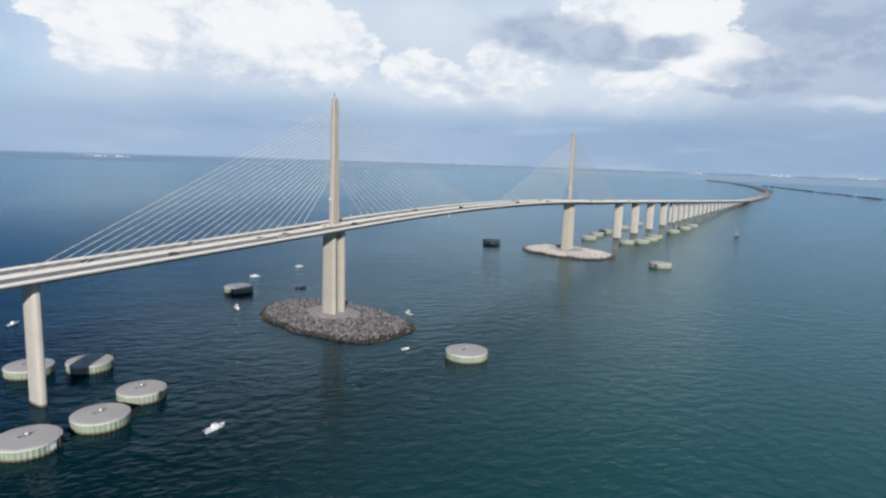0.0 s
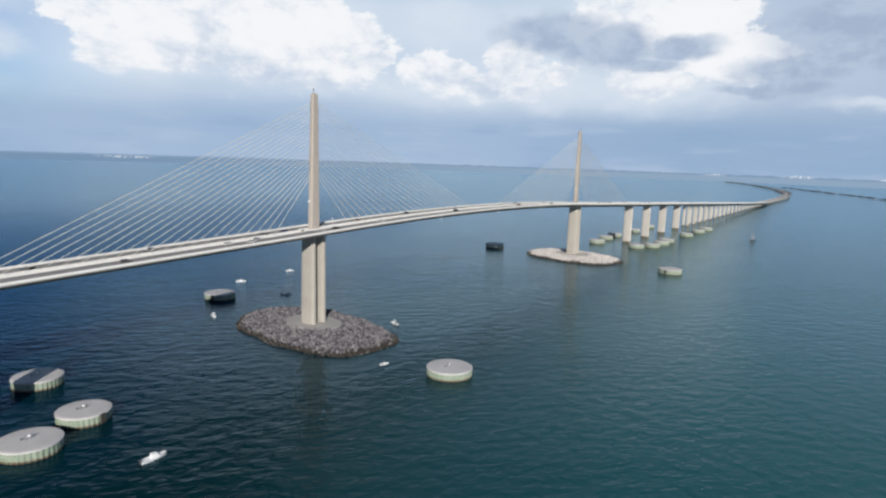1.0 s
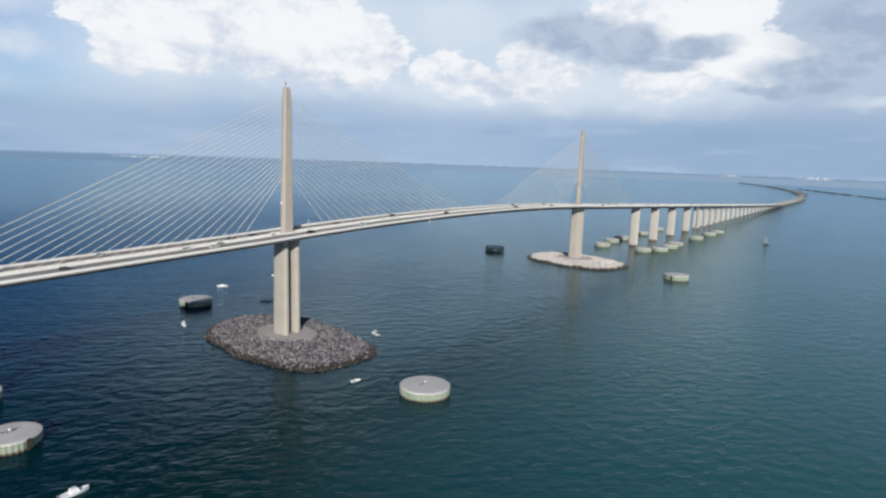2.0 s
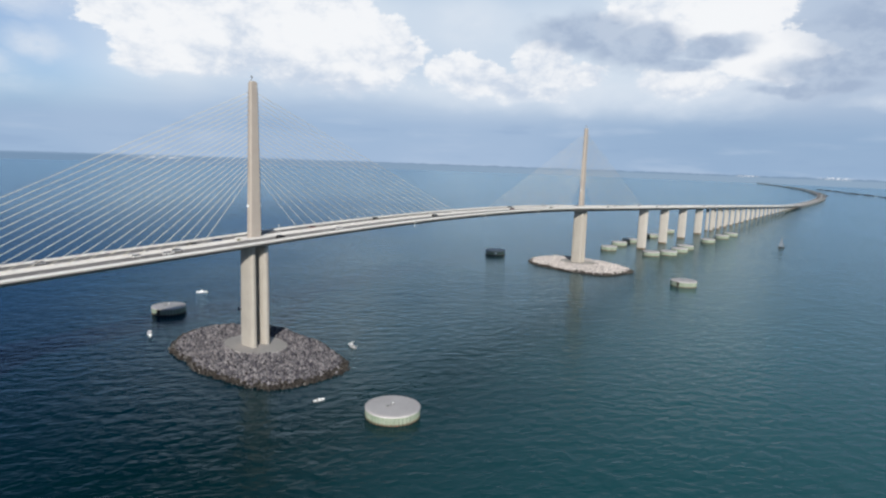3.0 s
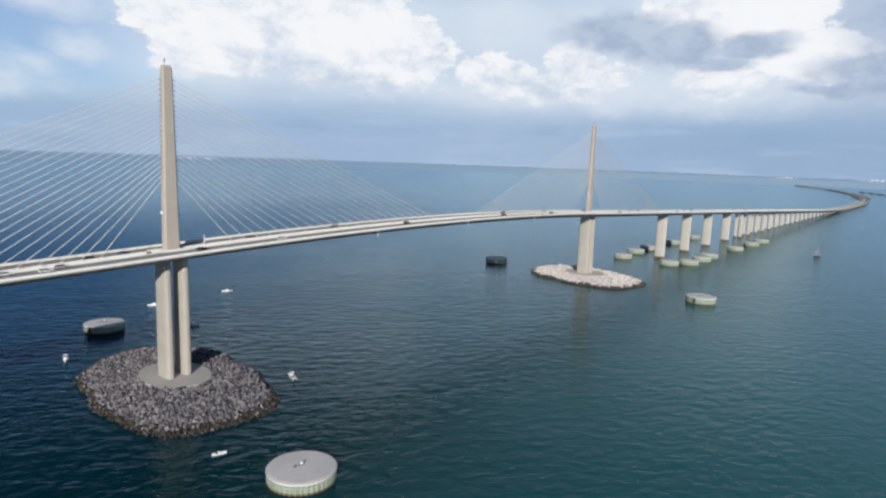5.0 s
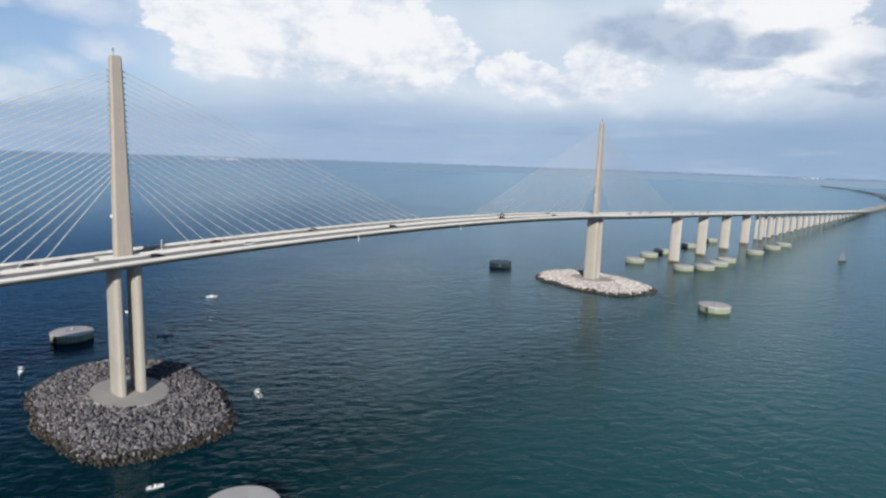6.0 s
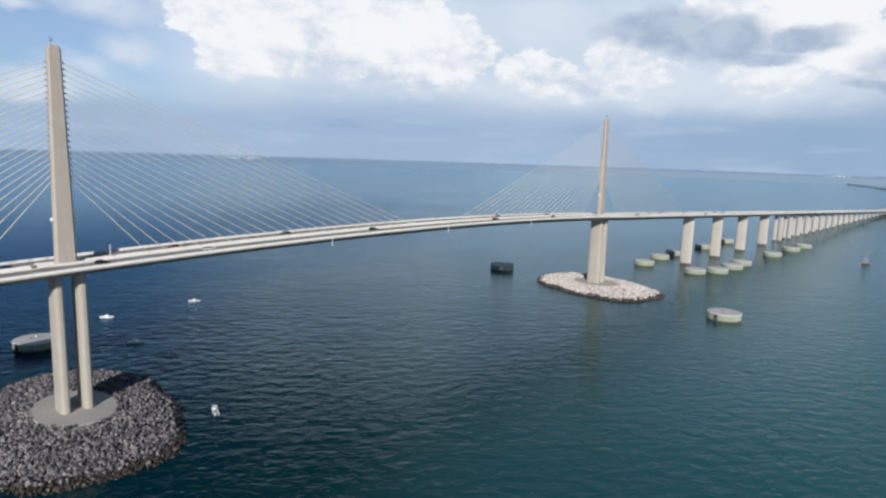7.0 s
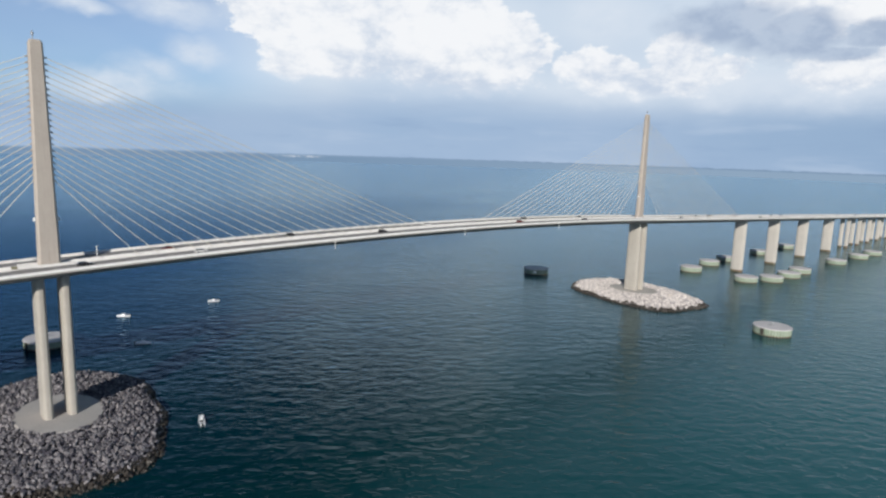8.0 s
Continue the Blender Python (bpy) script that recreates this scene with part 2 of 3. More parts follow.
SEA = sea_material()
CONCRETE = surface("pylon_concrete", (0.42, 0.375, 0.335), (0.36, 0.32, 0.285), 0.85, 0.12, 2.0, 0.02, streaks=0.25)
LEG_CONCRETE = surface("leg_concrete", (0.41, 0.385, 0.345), (0.35, 0.325, 0.29), 0.85, 0.12, 2.0, 0.02, streaks=0.25)
PIER_CONCRETE = surface("pier_concrete", (0.49, 0.465, 0.43), (0.41, 0.39, 0.36), 0.85, 0.12, 2.0, 0.02, streaks=0.25)
DECK_CONCRETE = surface("deck_concrete", (0.33, 0.315, 0.295), (0.26, 0.25, 0.235), 0.85, 0.15, 2.5, 0.02, streaks=0.2)
PARAPET = surface("parapet_concrete", (0.76, 0.755, 0.74), (0.66, 0.655, 0.64), 0.8, 0.2, 3.0, 0.01)
ROADWAY = surface("worn_roadway", (0.26, 0.25, 0.248), (0.21, 0.203, 0.202), 0.9, 0.08, 3.0, 0.01)
LINE = surface("road_paint", (0.75, 0.75, 0.72), (0.6, 0.6, 0.57), 0.7, 0.5, 4.0, 0.0)
STAY = surface("stay_paint", (0.66, 0.625, 0.54), (0.58, 0.55, 0.47), 0.5, 0.3, 3.0, 0.0)
OLIVE = surface("olive_plastic", (0.22, 0.21, 0.12), (0.15, 0.145, 0.09), 0.6, 0.5, 4.0, 0.0)
STEEL = surface("grey_steel", (0.30, 0.31, 0.32), (0.2, 0.2, 0.2), 0.5, 1.0, 8.0, 0.0, metal=0.6)
DARK = surface("dark_rubber", (0.02, 0.02, 0.022), (0.03, 0.03, 0.03), 0.8, 2.0, 8.0, 0.0)
ROCK = surface("riprap_rock", (0.212, 0.198, 0.212), (0.08, 0.08, 0.095), 0.9, 0.3, 2.5, 0.06, per_piece=0.75)
PALE_ROCK = surface("pale_riprap", (0.59, 0.555, 0.54), (0.45, 0.42, 0.41), 0.9, 0.3, 2.5, 0.06, per_piece=0.35)
WET_ROCK = surface("wet_rock", (0.055, 0.045, 0.038), (0.03, 0.028, 0.025), 0.5, 0.4, 2.5, 0.05, per_piece=0.4)
# mound core, near black so the gaps between boulders read as shadow
GAP_SHADE = surface("gap_shade_core", (0.04, 0.037, 0.035), (0.025, 0.024, 0.023), 0.95, 0.4, 2.0, 0.1)
CAP = surface("dolphin_cap_concrete", (0.60, 0.58, 0.585), (0.48, 0.465, 0.47), 0.9, 0.12, 1.5, 0.02)
PLINTH = surface("plinth_concrete", (0.45, 0.43, 0.415), (0.36, 0.345, 0.335), 0.9, 0.12, 1.5, 0.02)
PILE = surface("sheet_pile", (0.34, 0.385, 0.32), (0.22, 0.285, 0.21), 0.8, 0.25, 1.2, 0.02, streaks=0.6)
ALGAE = surface("tidal_algae", (0.12, 0.13, 0.08), (0.15, 0.075, 0.05), 0.6, 0.4, 2.0, 0.03)
WHITE = surface("white_gelcoat", (0.86, 0.87, 0.88), (0.80, 0.81, 0.82), 0.3, 0.5, 5.0, 0.0)
GLASS = surface("dark_glass", (0.02, 0.025, 0.03), (0.02, 0.02, 0.025), 0.08, 0.5, 5.0, 0.0)
SAIL = surface("sail_cloth", (0.17, 0.20, 0.24), (0.14, 0.17, 0.21), 0.8, 1.0, 5.0, 0.0)
# scrub green with the haze of distance mixed into the colour
HAZED_GREEN = surface("hazed_scrub", (0.15, 0.20, 0.23), (0.11, 0.155, 0.18), 0.95, 0.02, 0.2, 0.0, per_piece=0.4)
TIMBER = surface("fender_timber", (0.06, 0.055, 0.045), (0.035, 0.032, 0.028), 0.9, 0.6, 4.0, 0.02)
# causeway bank, its dark tone lifted and blued to stand for far haze
HAZED_DARK = surface("hazed_causeway", (0.13, 0.15, 0.16), (0.09, 0.11, 0.12), 0.95, 0.02, 0.2, 0.0)
PAINTS = [surface("car_" + k, c, None, 0.3, 0.6, 5.0, 0.0) for k, c in (
    ("black", (0.012, 0.012, 0.014)), ("white", (0.72, 0.72, 0.72)), ("silver", (0.38, 0.39, 0.41)), ("red", (0.16, 0.03, 0.025)),
    ("blue", (0.03, 0.06, 0.14)), ("grey", (0.10, 0.105, 0.11)))]


# ---- building helpers ----
def mesh_of(name, verts, faces, mats, smooth=False):
    me = bpy.data.meshes.new(name)
    me.from_pydata([tuple(v) for v in verts], [], faces)
    for m in (mats if isinstance(mats, (list, tuple)) else [mats]):
        me.materials.append(m)
    if smooth:
        me.shade_smooth()
    me.update()
    return me


def part(name, shape, material, parent, label=""):
    """Links a bmesh or a mesh as one object under a thing or a part."""
    if isinstance(shape, bmesh.types.BMesh):
        me = bpy.data.meshes.new(name)
        bmesh.ops.recalc_face_normals(shape, faces=shape.faces)
        shape.to_mesh(me)
        shape.free()
        me.materials.append(material)
    else:
        me = shape
    ob = new(name, me)
    ob.parent = parent
    return tagged(ob, label=label) if label else ob


def thing(name, label, category, m=None, group="", kind=""):
    ob = new(name)
    if m is not None:
        ob.matrix_basis = m
    return tagged(ob, label, category, group, kind)


def loft(rings, cap=True):
    """A closed skin over rings of equal length, from the first to the last."""
    bm = bmesh.new()
    rows = [[bm.verts.new(p) for p in ring] for ring in rings]
    n = len(rows[0])
    for a, b in zip(rows, rows[1:]):
        for i in range(n):
            bm.faces.new((a[i], a[(i + 1) % n], b[(i + 1) % n], b[i]))
    if cap:
        bm.faces.new(rows[0])
        bm.faces.new(rows[-1])
    return bm


def box(x0, x1, y0, y1, z0, z1, bevel=0.0, bm=None):
    bm = bm or bmesh.new()
    made = bmesh.ops.create_cube(bm, size=1, matrix=Matrix.Translation(((x0 + x1) / 2, (y0 + y1) / 2, (z0 + z1) / 2))
                                 @ Matrix.Diagonal((x1 - x0, y1 - y0, z1 - z0, 1)))
    if bevel:
        edges = {e for v in made["verts"] for e in v.link_edges}
        bmesh.ops.bevel(bm, geom=list(edges), offset=bevel, segments=2, affect="EDGES")
    return bm


def rod(a, b, r, sides=8, r2=None, bm=None):
    bm = bm or bmesh.new()
    a, b = Vector(a), Vector(b)
    bmesh.ops.create_cone(bm, cap_ends=True, segments=sides, radius1=r, radius2=r if r2 is None else r2, depth=(b - a).length,
                          matrix=Matrix.Translation((a + b) / 2) @ (b - a).to_track_quat("Z", "Y").to_matrix().to_4x4())
    return bm


def oval(rx, ry, z, n=32, power=2.0, cx=0.0, cy=0.0):
    """A ring round the z axis; power 2 is an ellipse, more is boxier."""
    out = []
    for i in range(n):
        a = 2 * math.pi * i / n
        c, s = math.cos(a), math.sin(a)
        out.append((cx + rx * math.copysign(abs(c) ** (2 / power), c), cy + ry * math.copysign(abs(s) ** (2 / power), s), z))
    return out


# ---- the bridge's line ----
CREST, CREST_X, LOW = 61.4, 183.0, 4.0
SPAN_A, SPAN_B = 0.0, 367.2


def road_z(x):
    """Height of the roadway: a crest curve, then an even grade, then the low trestle."""
    d = abs(x - CREST_X)
    z = CREST - 0.000122 * d * d if d < 205 else CREST - 5.127 - 0.0388 * (d - 205)
    k = 3.0
    return LOW + k * math.log1p(math.exp((z - LOW) / k)) if z < LOW + 43 else z


def road_y(x):
    return 0.0 if x < 2000 else (x - 2000) ** 2 / 11000.0


def stations(x0, x1, step=15.0):
    n = max(1, round((x1 - x0) / step))
    return [x0 + (x1 - x0) * i / n for i in range(n + 1)]


def sweep(profile, x0, x1, step=15.0):
    """Carries a closed (y, z) outline along the bridge's line."""
    return loft([[(x, road_y(x) + y, road_z(x) + z) for y, z in profile] for x in stations(x0, x1, step)])


# ---- water ----
def sea():
    radii, n = [60, 300, 1000, 2500, 4950], 120
    verts, faces = [(0, 0, 0)], []
    for r in radii:
        verts += [(r * math.cos(2 * math.pi * i / n), r * math.sin(2 * math.pi * i / n), 0) for i in range(n)]
    faces += [(0, 1 + i, 1 + (i + 1) % n) for i in range(n)]
    for k in range(len(radii) - 1):
        a, b = 1 + k * n, 1 + (k + 1) * n
        faces += [(a + i, b + i, b + (i + 1) % n, a + (i + 1) % n) for i in range(n)]
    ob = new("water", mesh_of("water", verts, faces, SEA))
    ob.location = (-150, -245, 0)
    return tagged(ob, "dark teal open bay water with wind ripples", "water", kind="structure")


sea()

# ---- the bridge ----
bridge = thing("cable_stayed_bridge", "pale concrete cable-stayed road bridge with two tall slender pylons", "bridge")
END_MAIN, END_FAR, START = 778.0, 2780.0, -420.0


def pylon_section(z, ax, wy, cx):
    c = min(ax, wy) * 0.22
    x, y = ax / 2, wy / 2
    return [(cx + u, v, z) for u, v in ((-x + c, -y), (x - c, -y), (x, -y + c), (x, y - c), (x - c, y), (-x + c, y), (-x, y - c), (-x, -y + c))]


def pylon(cx, footing):
    z0 = road_z(cx)
    shaft = part("pylon", loft([pylon_section(z, a, w, cx) for z, a, w in (
        (z0 - 3.0, 6.8, 3.5), (z0 + 0.5, 6.7, 3.4), (80, 6.0, 3.1), (105, 5.0, 2.8), (126, 4.3, 2.5), (130.2, 4.1, 2.4), (131.2, 3.0, 1.6))]),
        CONCRETE, bridge, "tapered beige concrete mast with chamfered corners")
    for s in (-1, 1):
        part("leg", loft([oval(w / 2, l / 2, z, 40, 3.4, cx + s * 3.7) for z, w, l in (
            (3.0, 3.3, 10.6), (30, 3.2, 10.1), (z0 - 3.0, 3.1, 9.6))]), LEG_CONCRETE, shaft, "slender rounded concrete leg")
    part("plinth", loft([oval(13.7, 18.3, 2.6, 48, 2.0, cx), oval(13.7, 18.3, 4.4, 48, 2.0, cx), oval(13.4, 18.0, 4.7, 48, 2.0, cx)]), footing, shaft, "flat oval concrete footing")
    beacon = rod((cx - 0.6, 0, 131.0), (cx - 0.6, 0, 134.0), 0.12)
    rod((cx - 0.6, 0, 132.6), (cx - 0.6, 0, 133.4), 0.4, bm=beacon)
    part("beacon", beacon, STEEL, shaft, "small steel warning light mast")
    for s in (-1, 1):
        part("warning_light", box(cx + s * 3.5 - 0.35, cx + s * 3.5 + 0.35, -0.4, 0.4, 72.6, 73.8, 0.08), WHITE, shaft, "small white warning light box")
    return shaft


pylons = [pylon(SPAN_A, PLINTH), pylon(SPAN_B, PIER_CONCRETE)]

for cx, shaft in zip((SPAN_A, SPAN_B), pylons):
    for i in range(21):
        zp = 86.5 + 1.975 * i
        half = 3.0 - (zp - 60) / 66 * 0.9
        for s in (-1, 1):
            xd = cx + s * (28.0 + 6.93 * i)
            foot = Vector((xd, 0, road_z(xd) + 0.4))
            top = Vector((cx + s * half, 0, zp))
            part("stay_cable", rod(foot, top, 0.118, 6), STAY, bridge)
            way_up = (foot - top).normalized()
            part("cable_sleeve", rod(top - way_up * 0.4, top + way_up * 1.0, 0.24, 8), CONCRETE, shaft)
            part("anchor_sleeve", rod(foot - (foot - top).normalized() * -0.2, foot - way_up * 1.6, 0.17, 8), STAY, bridge)

# box girder, roadways, kerb walls
WIDE = [(-14.5, 0.0), (-14.5, -0.45), (-9.2, -0.9), (-4.4, -3.6), (4.4, -3.6), (9.2, -0.9), (14.5, -0.45), (14.5, 0.0)]
part("girder", sweep(WIDE, START, END_MAIN), DECK_CONCRETE, bridge, "wide concrete box girder")
for s in (-1, 1):
    c = s * 6.9
    twin = [(c - 6.9, 0.0), (c - 6.9, -0.4), (c - 3.6, -0.9), (c - 2.6, -2.6), (c + 2.6, -2.6), (c + 3.6, -0.9), (c + 6.9, -0.4), (c + 6.9, 0.0)]
    part("approach_girder", sweep(twin, END_MAIN + 0.1, 1750, 30), DECK_CONCRETE, bridge, "narrow concrete approach girder")
    shallow = [(c - 6.9, 0.0), (c - 6.9, -0.4), (c - 5.0, -1.1), (c + 5.0, -1.1), (c + 6.9, -0.4), (c + 6.9, 0.0)]
    part("trestle_slab", sweep(shallow, 1750.1, END_FAR, 30), PARAPET, bridge, "shallow concrete trestle slab")
    lo, hi = sorted((s * 1.9, s * 14.0))
    part("roadway", sweep([(lo, 0.005), (lo, 0.06), (hi, 0.03), (hi, 0.005)], START, END_FAR, 15), ROADWAY, bridge, "worn grey two-lane roadway")
    y = s * 14.25
    part("parapet", sweep([(y - 0.25, 0.01), (y - 0.2, 0.85), (y - 0.12, 0.95), (y + 0.12, 0.95), (y + 0.25, 0.8), (y + 0.25, 0.01)], START, END_FAR, 15),
         PARAPET, bridge, "off-white concrete parapet")
    y = s * 1.7
    part("median_barrier", sweep([(y - 0.2, 0.01), (y - 0.12, 0.85), (y + 0.12, 0.85), (y + 0.2, 0.01)], START, END_FAR, 15), PARAPET, bridge)
part("median_strip", sweep([(-1.45, 0.01), (-1.45, 0.25), (1.45, 0.25), (1.45, 0.01)], START, END_FAR, 15), PARAPET, bridge, "raised pale median strip")


for s in (-1, 1):
    for y in (2.6, 13.4):
        part("edge_line", sweep([(s * y - 0.09, 0.062), (s * y - 0.09, 0.07), (s * y + 0.09, 0.07), (s * y + 0.09, 0.062)], START, 1500, 15), LINE, bridge)
    dashes = bmesh.new()
    x = START
    while x < 700:
        z = road_z(x + 1.5)
        box(x, x + 3.0, s * 8.0 - 0.08, s * 8.0 + 0.08, z + 0.03, z + 0.075, bm=dashes)
        x += 12.0
    tagged(part("lane_dashes", dashes, LINE, bridge), kind="stuff")
for cx, shaft in zip((SPAN_A, SPAN_B), pylons):
    z = road_z(cx)
    for s in (-1, 1):
        part("guard_wall", loft([[(cx - 9.0, s * 2.15 - 0.25, z + k), (cx - 7.0, s * 2.5 - 0.25, z + k), (cx + 7.0, s * 2.5 - 0.25, z + k), (cx + 9.0, s * 2.15 - 0.25, z + k),
                                  (cx + 9.0, s * 2.15 + 0.25, z + k), (cx + 7.0, s * 2.5 + 0.25, z + k), (cx - 7.0, s * 2.5 + 0.25, z + k), (cx - 9.0, s * 2.15 + 0.25, z + k)]
                                 for k in (0.0, 0.95)]), PARAPET, shaft, "pale concrete guard wall at the pylon foot")
    part("crash_cushion", box(cx - 11.0, cx - 9.3, -2.4, -1.6, z + 0.1, z + 0.9, 0.12), OLIVE, shaft, "dull yellow crash cushion")


def pier(x, y0, lx, ly, depth, name="pier"):
    top = road_z(x) - depth
    yc = road_y(x) + y0
    bm = loft([oval(w / 2, l / 2, z, 24, 3.2, x, yc) for z, w, l in (
        (-4, lx, ly), (0.6, lx, ly), (top * 0.6, lx, ly), (top + 0.05, lx * 0.97, ly))])
    ob = part(name, bm, PIER_CONCRETE, bridge)
    part("tide_mark", loft([oval(lx / 2 + 0.03, ly / 2 + 0.03, z, 24, 3.2, x, yc) for z in (-3.5, 0.4, 0.9 if x < 0 else 1.9)]), ALGAE, ob, "dark wet band at the waterline")
    return ob


for x in (-318.0, -241.0, -164.0, 541.0, 618.0, 697.0, 778.0):
    pier(x, -0.6 if x < 0 else 0.0, 3.5, 10.2 if x < 0 else 10.8, 3.1)
x = 840.0
while x < 1750:
    for s in (-1, 1):
        pier(x, s * 3.3, 3.0, 4.6, 2.6, "approach_pier")
    x += 43.6
bents = bmesh.new()
while x < END_FAR - 20:
    for s in (-10, -4, 4, 10):
        box(x - 0.7, x + 0.7, road_y(x) + s - 0.7, road_y(x) + s + 0.7, -3, road_z(x) - 1.1, bm=bents)
    x += 43.0
tagged(part("trestle_bent", bents, PIER_CONCRETE, bridge), kind="stuff")


# ---- rock islands ----
def island_z(u):
    """Height of the mound by the share of the way out from its middle."""
    pts = ((0.0, 4.3), (0.42, 4.2), (0.75, 3.2), (0.91, 1.8), (1.0, 0.0), (1.06, -1.6))
    for (a, za), (b, zb) in zip(pts, pts[1:]):
        if u <= b:
            return za + (zb - za) * (u - a) / (b - a)
    return -1.6


def rock_shapes(rng):
    """Angular broken blocks."""
    shapes = []
    for _ in range(12):
        bm = bmesh.new()
        for sx in (-1, 1):
            for sy in (-1, 1):
                for sz in (-1, 1):
                    bm.verts.new((sx * rng.uniform(0.55, 1.15), sy * rng.uniform(0.5, 1.0), sz * rng.uniform(0.4, 0.85)))
        for _ in range(4):
            bm.verts.new(Vector((rng.gauss(0, 1), rng.gauss(0, 1), rng.gauss(0, 0.8))).normalized() * 1.12)
        made = bmesh.ops.convex_hull(bm, input=bm.verts)
        bmesh.ops.delete(bm, geom=[v for v in made["geom_interior"] if isinstance(v, bmesh.types.BMVert)], context="VERTS")
        bm.verts.index_update()
        verts = np.array([v.co[:] for v in bm.verts])
        faces = [[v.index for v in f.verts] for f in bm.faces]
        bm.free()
        shapes.append((verts, faces))
    return shapes


def rock_island(cx, cy, turn_deg, rx, ry, power, near_y, mats, label, size, seed, foot):
    rng = random.Random(seed)
    isle = thing("rock_island", label, "rock island", pose(cx, cy, 0, 0, 0, turn_deg))
    back_turn = isle.matrix_basis
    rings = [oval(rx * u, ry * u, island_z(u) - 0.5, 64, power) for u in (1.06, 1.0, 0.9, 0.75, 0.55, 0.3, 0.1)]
    part("mound", loft(rings), GAP_SHADE, isle, "core of the mound, coloured dark as the shade between boulders")
    shapes = rock_shapes(rng)
    dry, wet = mats
    meshes = [[mesh_of("rock", v, f, m) for v, f in shapes] for m in mats]
    heaps = {0: ([], []), 1: ([], [])}
    singles = 0
    ny, nx = int(2.1 * ry / size), int(2.1 * rx / size)
    for j in range(ny):
        for i in range(nx):
            x = -1.05 * rx + (i + rng.uniform(0, 1)) * size
            y = -1.05 * ry + (j + rng.uniform(0, 1)) * size
            u = (abs(x / rx) ** power + abs(y / ry) ** power) ** (1 / power)
            u *= 1 + 0.025 * math.sin(7 * math.atan2(y, x)) + rng.uniform(-0.012, 0.012)
            spot = back_turn @ Vector((x, y, 0))
            if u > 1.02 or ((spot.x - foot) / 13.6) ** 2 + (spot.y / 18.2) ** 2 < 0.97:
                continue
            r = size * (rng.uniform(0.42, 0.72) + 0.4 * rng.random() ** 5)
            z = island_z(u) + rng.uniform(-0.75, 0.5)
            k = 1 if z < 1.4 + rng.uniform(-0.5, 0.5) else 0
            q = rng.randrange(len(shapes))
            turn = Euler([rng.uniform(0, 6.28) for _ in range(3)]).to_matrix()
            scale = (r * rng.uniform(0.8, 1.25), r * rng.uniform(0.8, 1.2), r * rng.uniform(0.7, 1.0))
            if y < near_y and singles < 300:
                ob = new("rock", meshes[k][q])
                ob.matrix_basis = Matrix.LocRotScale((x, y, z), turn.to_quaternion(), scale)
                ob.parent = isle
                singles += 1
            else:
                vs, fs = heaps[k]
                base = len(vs)
                pts = (shapes[q][0] * np.array(scale)) @ np.array(turn).T + np.array((x, y, z))
                vs += pts.tolist()
                fs += [[a + base for a in f] for f in shapes[q][1]]
    for k in (0, 1):
        vs, fs = heaps[k]
        ob = part("riprap" if k == 0 else "wet_riprap", mesh_of("riprap", vs, fs, mats[k]), None, isle,
                  "loose grey boulders" if k == 0 else "dark wet boulders at the waterline")
        tagged(ob, kind="stuff")
    return isle


rock_island(0.4, 0.4, -7.5, 32.6, 54.0, 2.45, -40.0, (ROCK, WET_ROCK), "oval island of grey riprap boulders round the pylon footing", 0.86, 3, SPAN_A)
rock_island(369.8, 0.5, -12.0, 34.5, 51.5, 2.6, -40.0, (PALE_ROCK, WET_ROCK), "oval island of pale riprap boulders with a dark wet rim", 1.0, 5, SPAN_B)


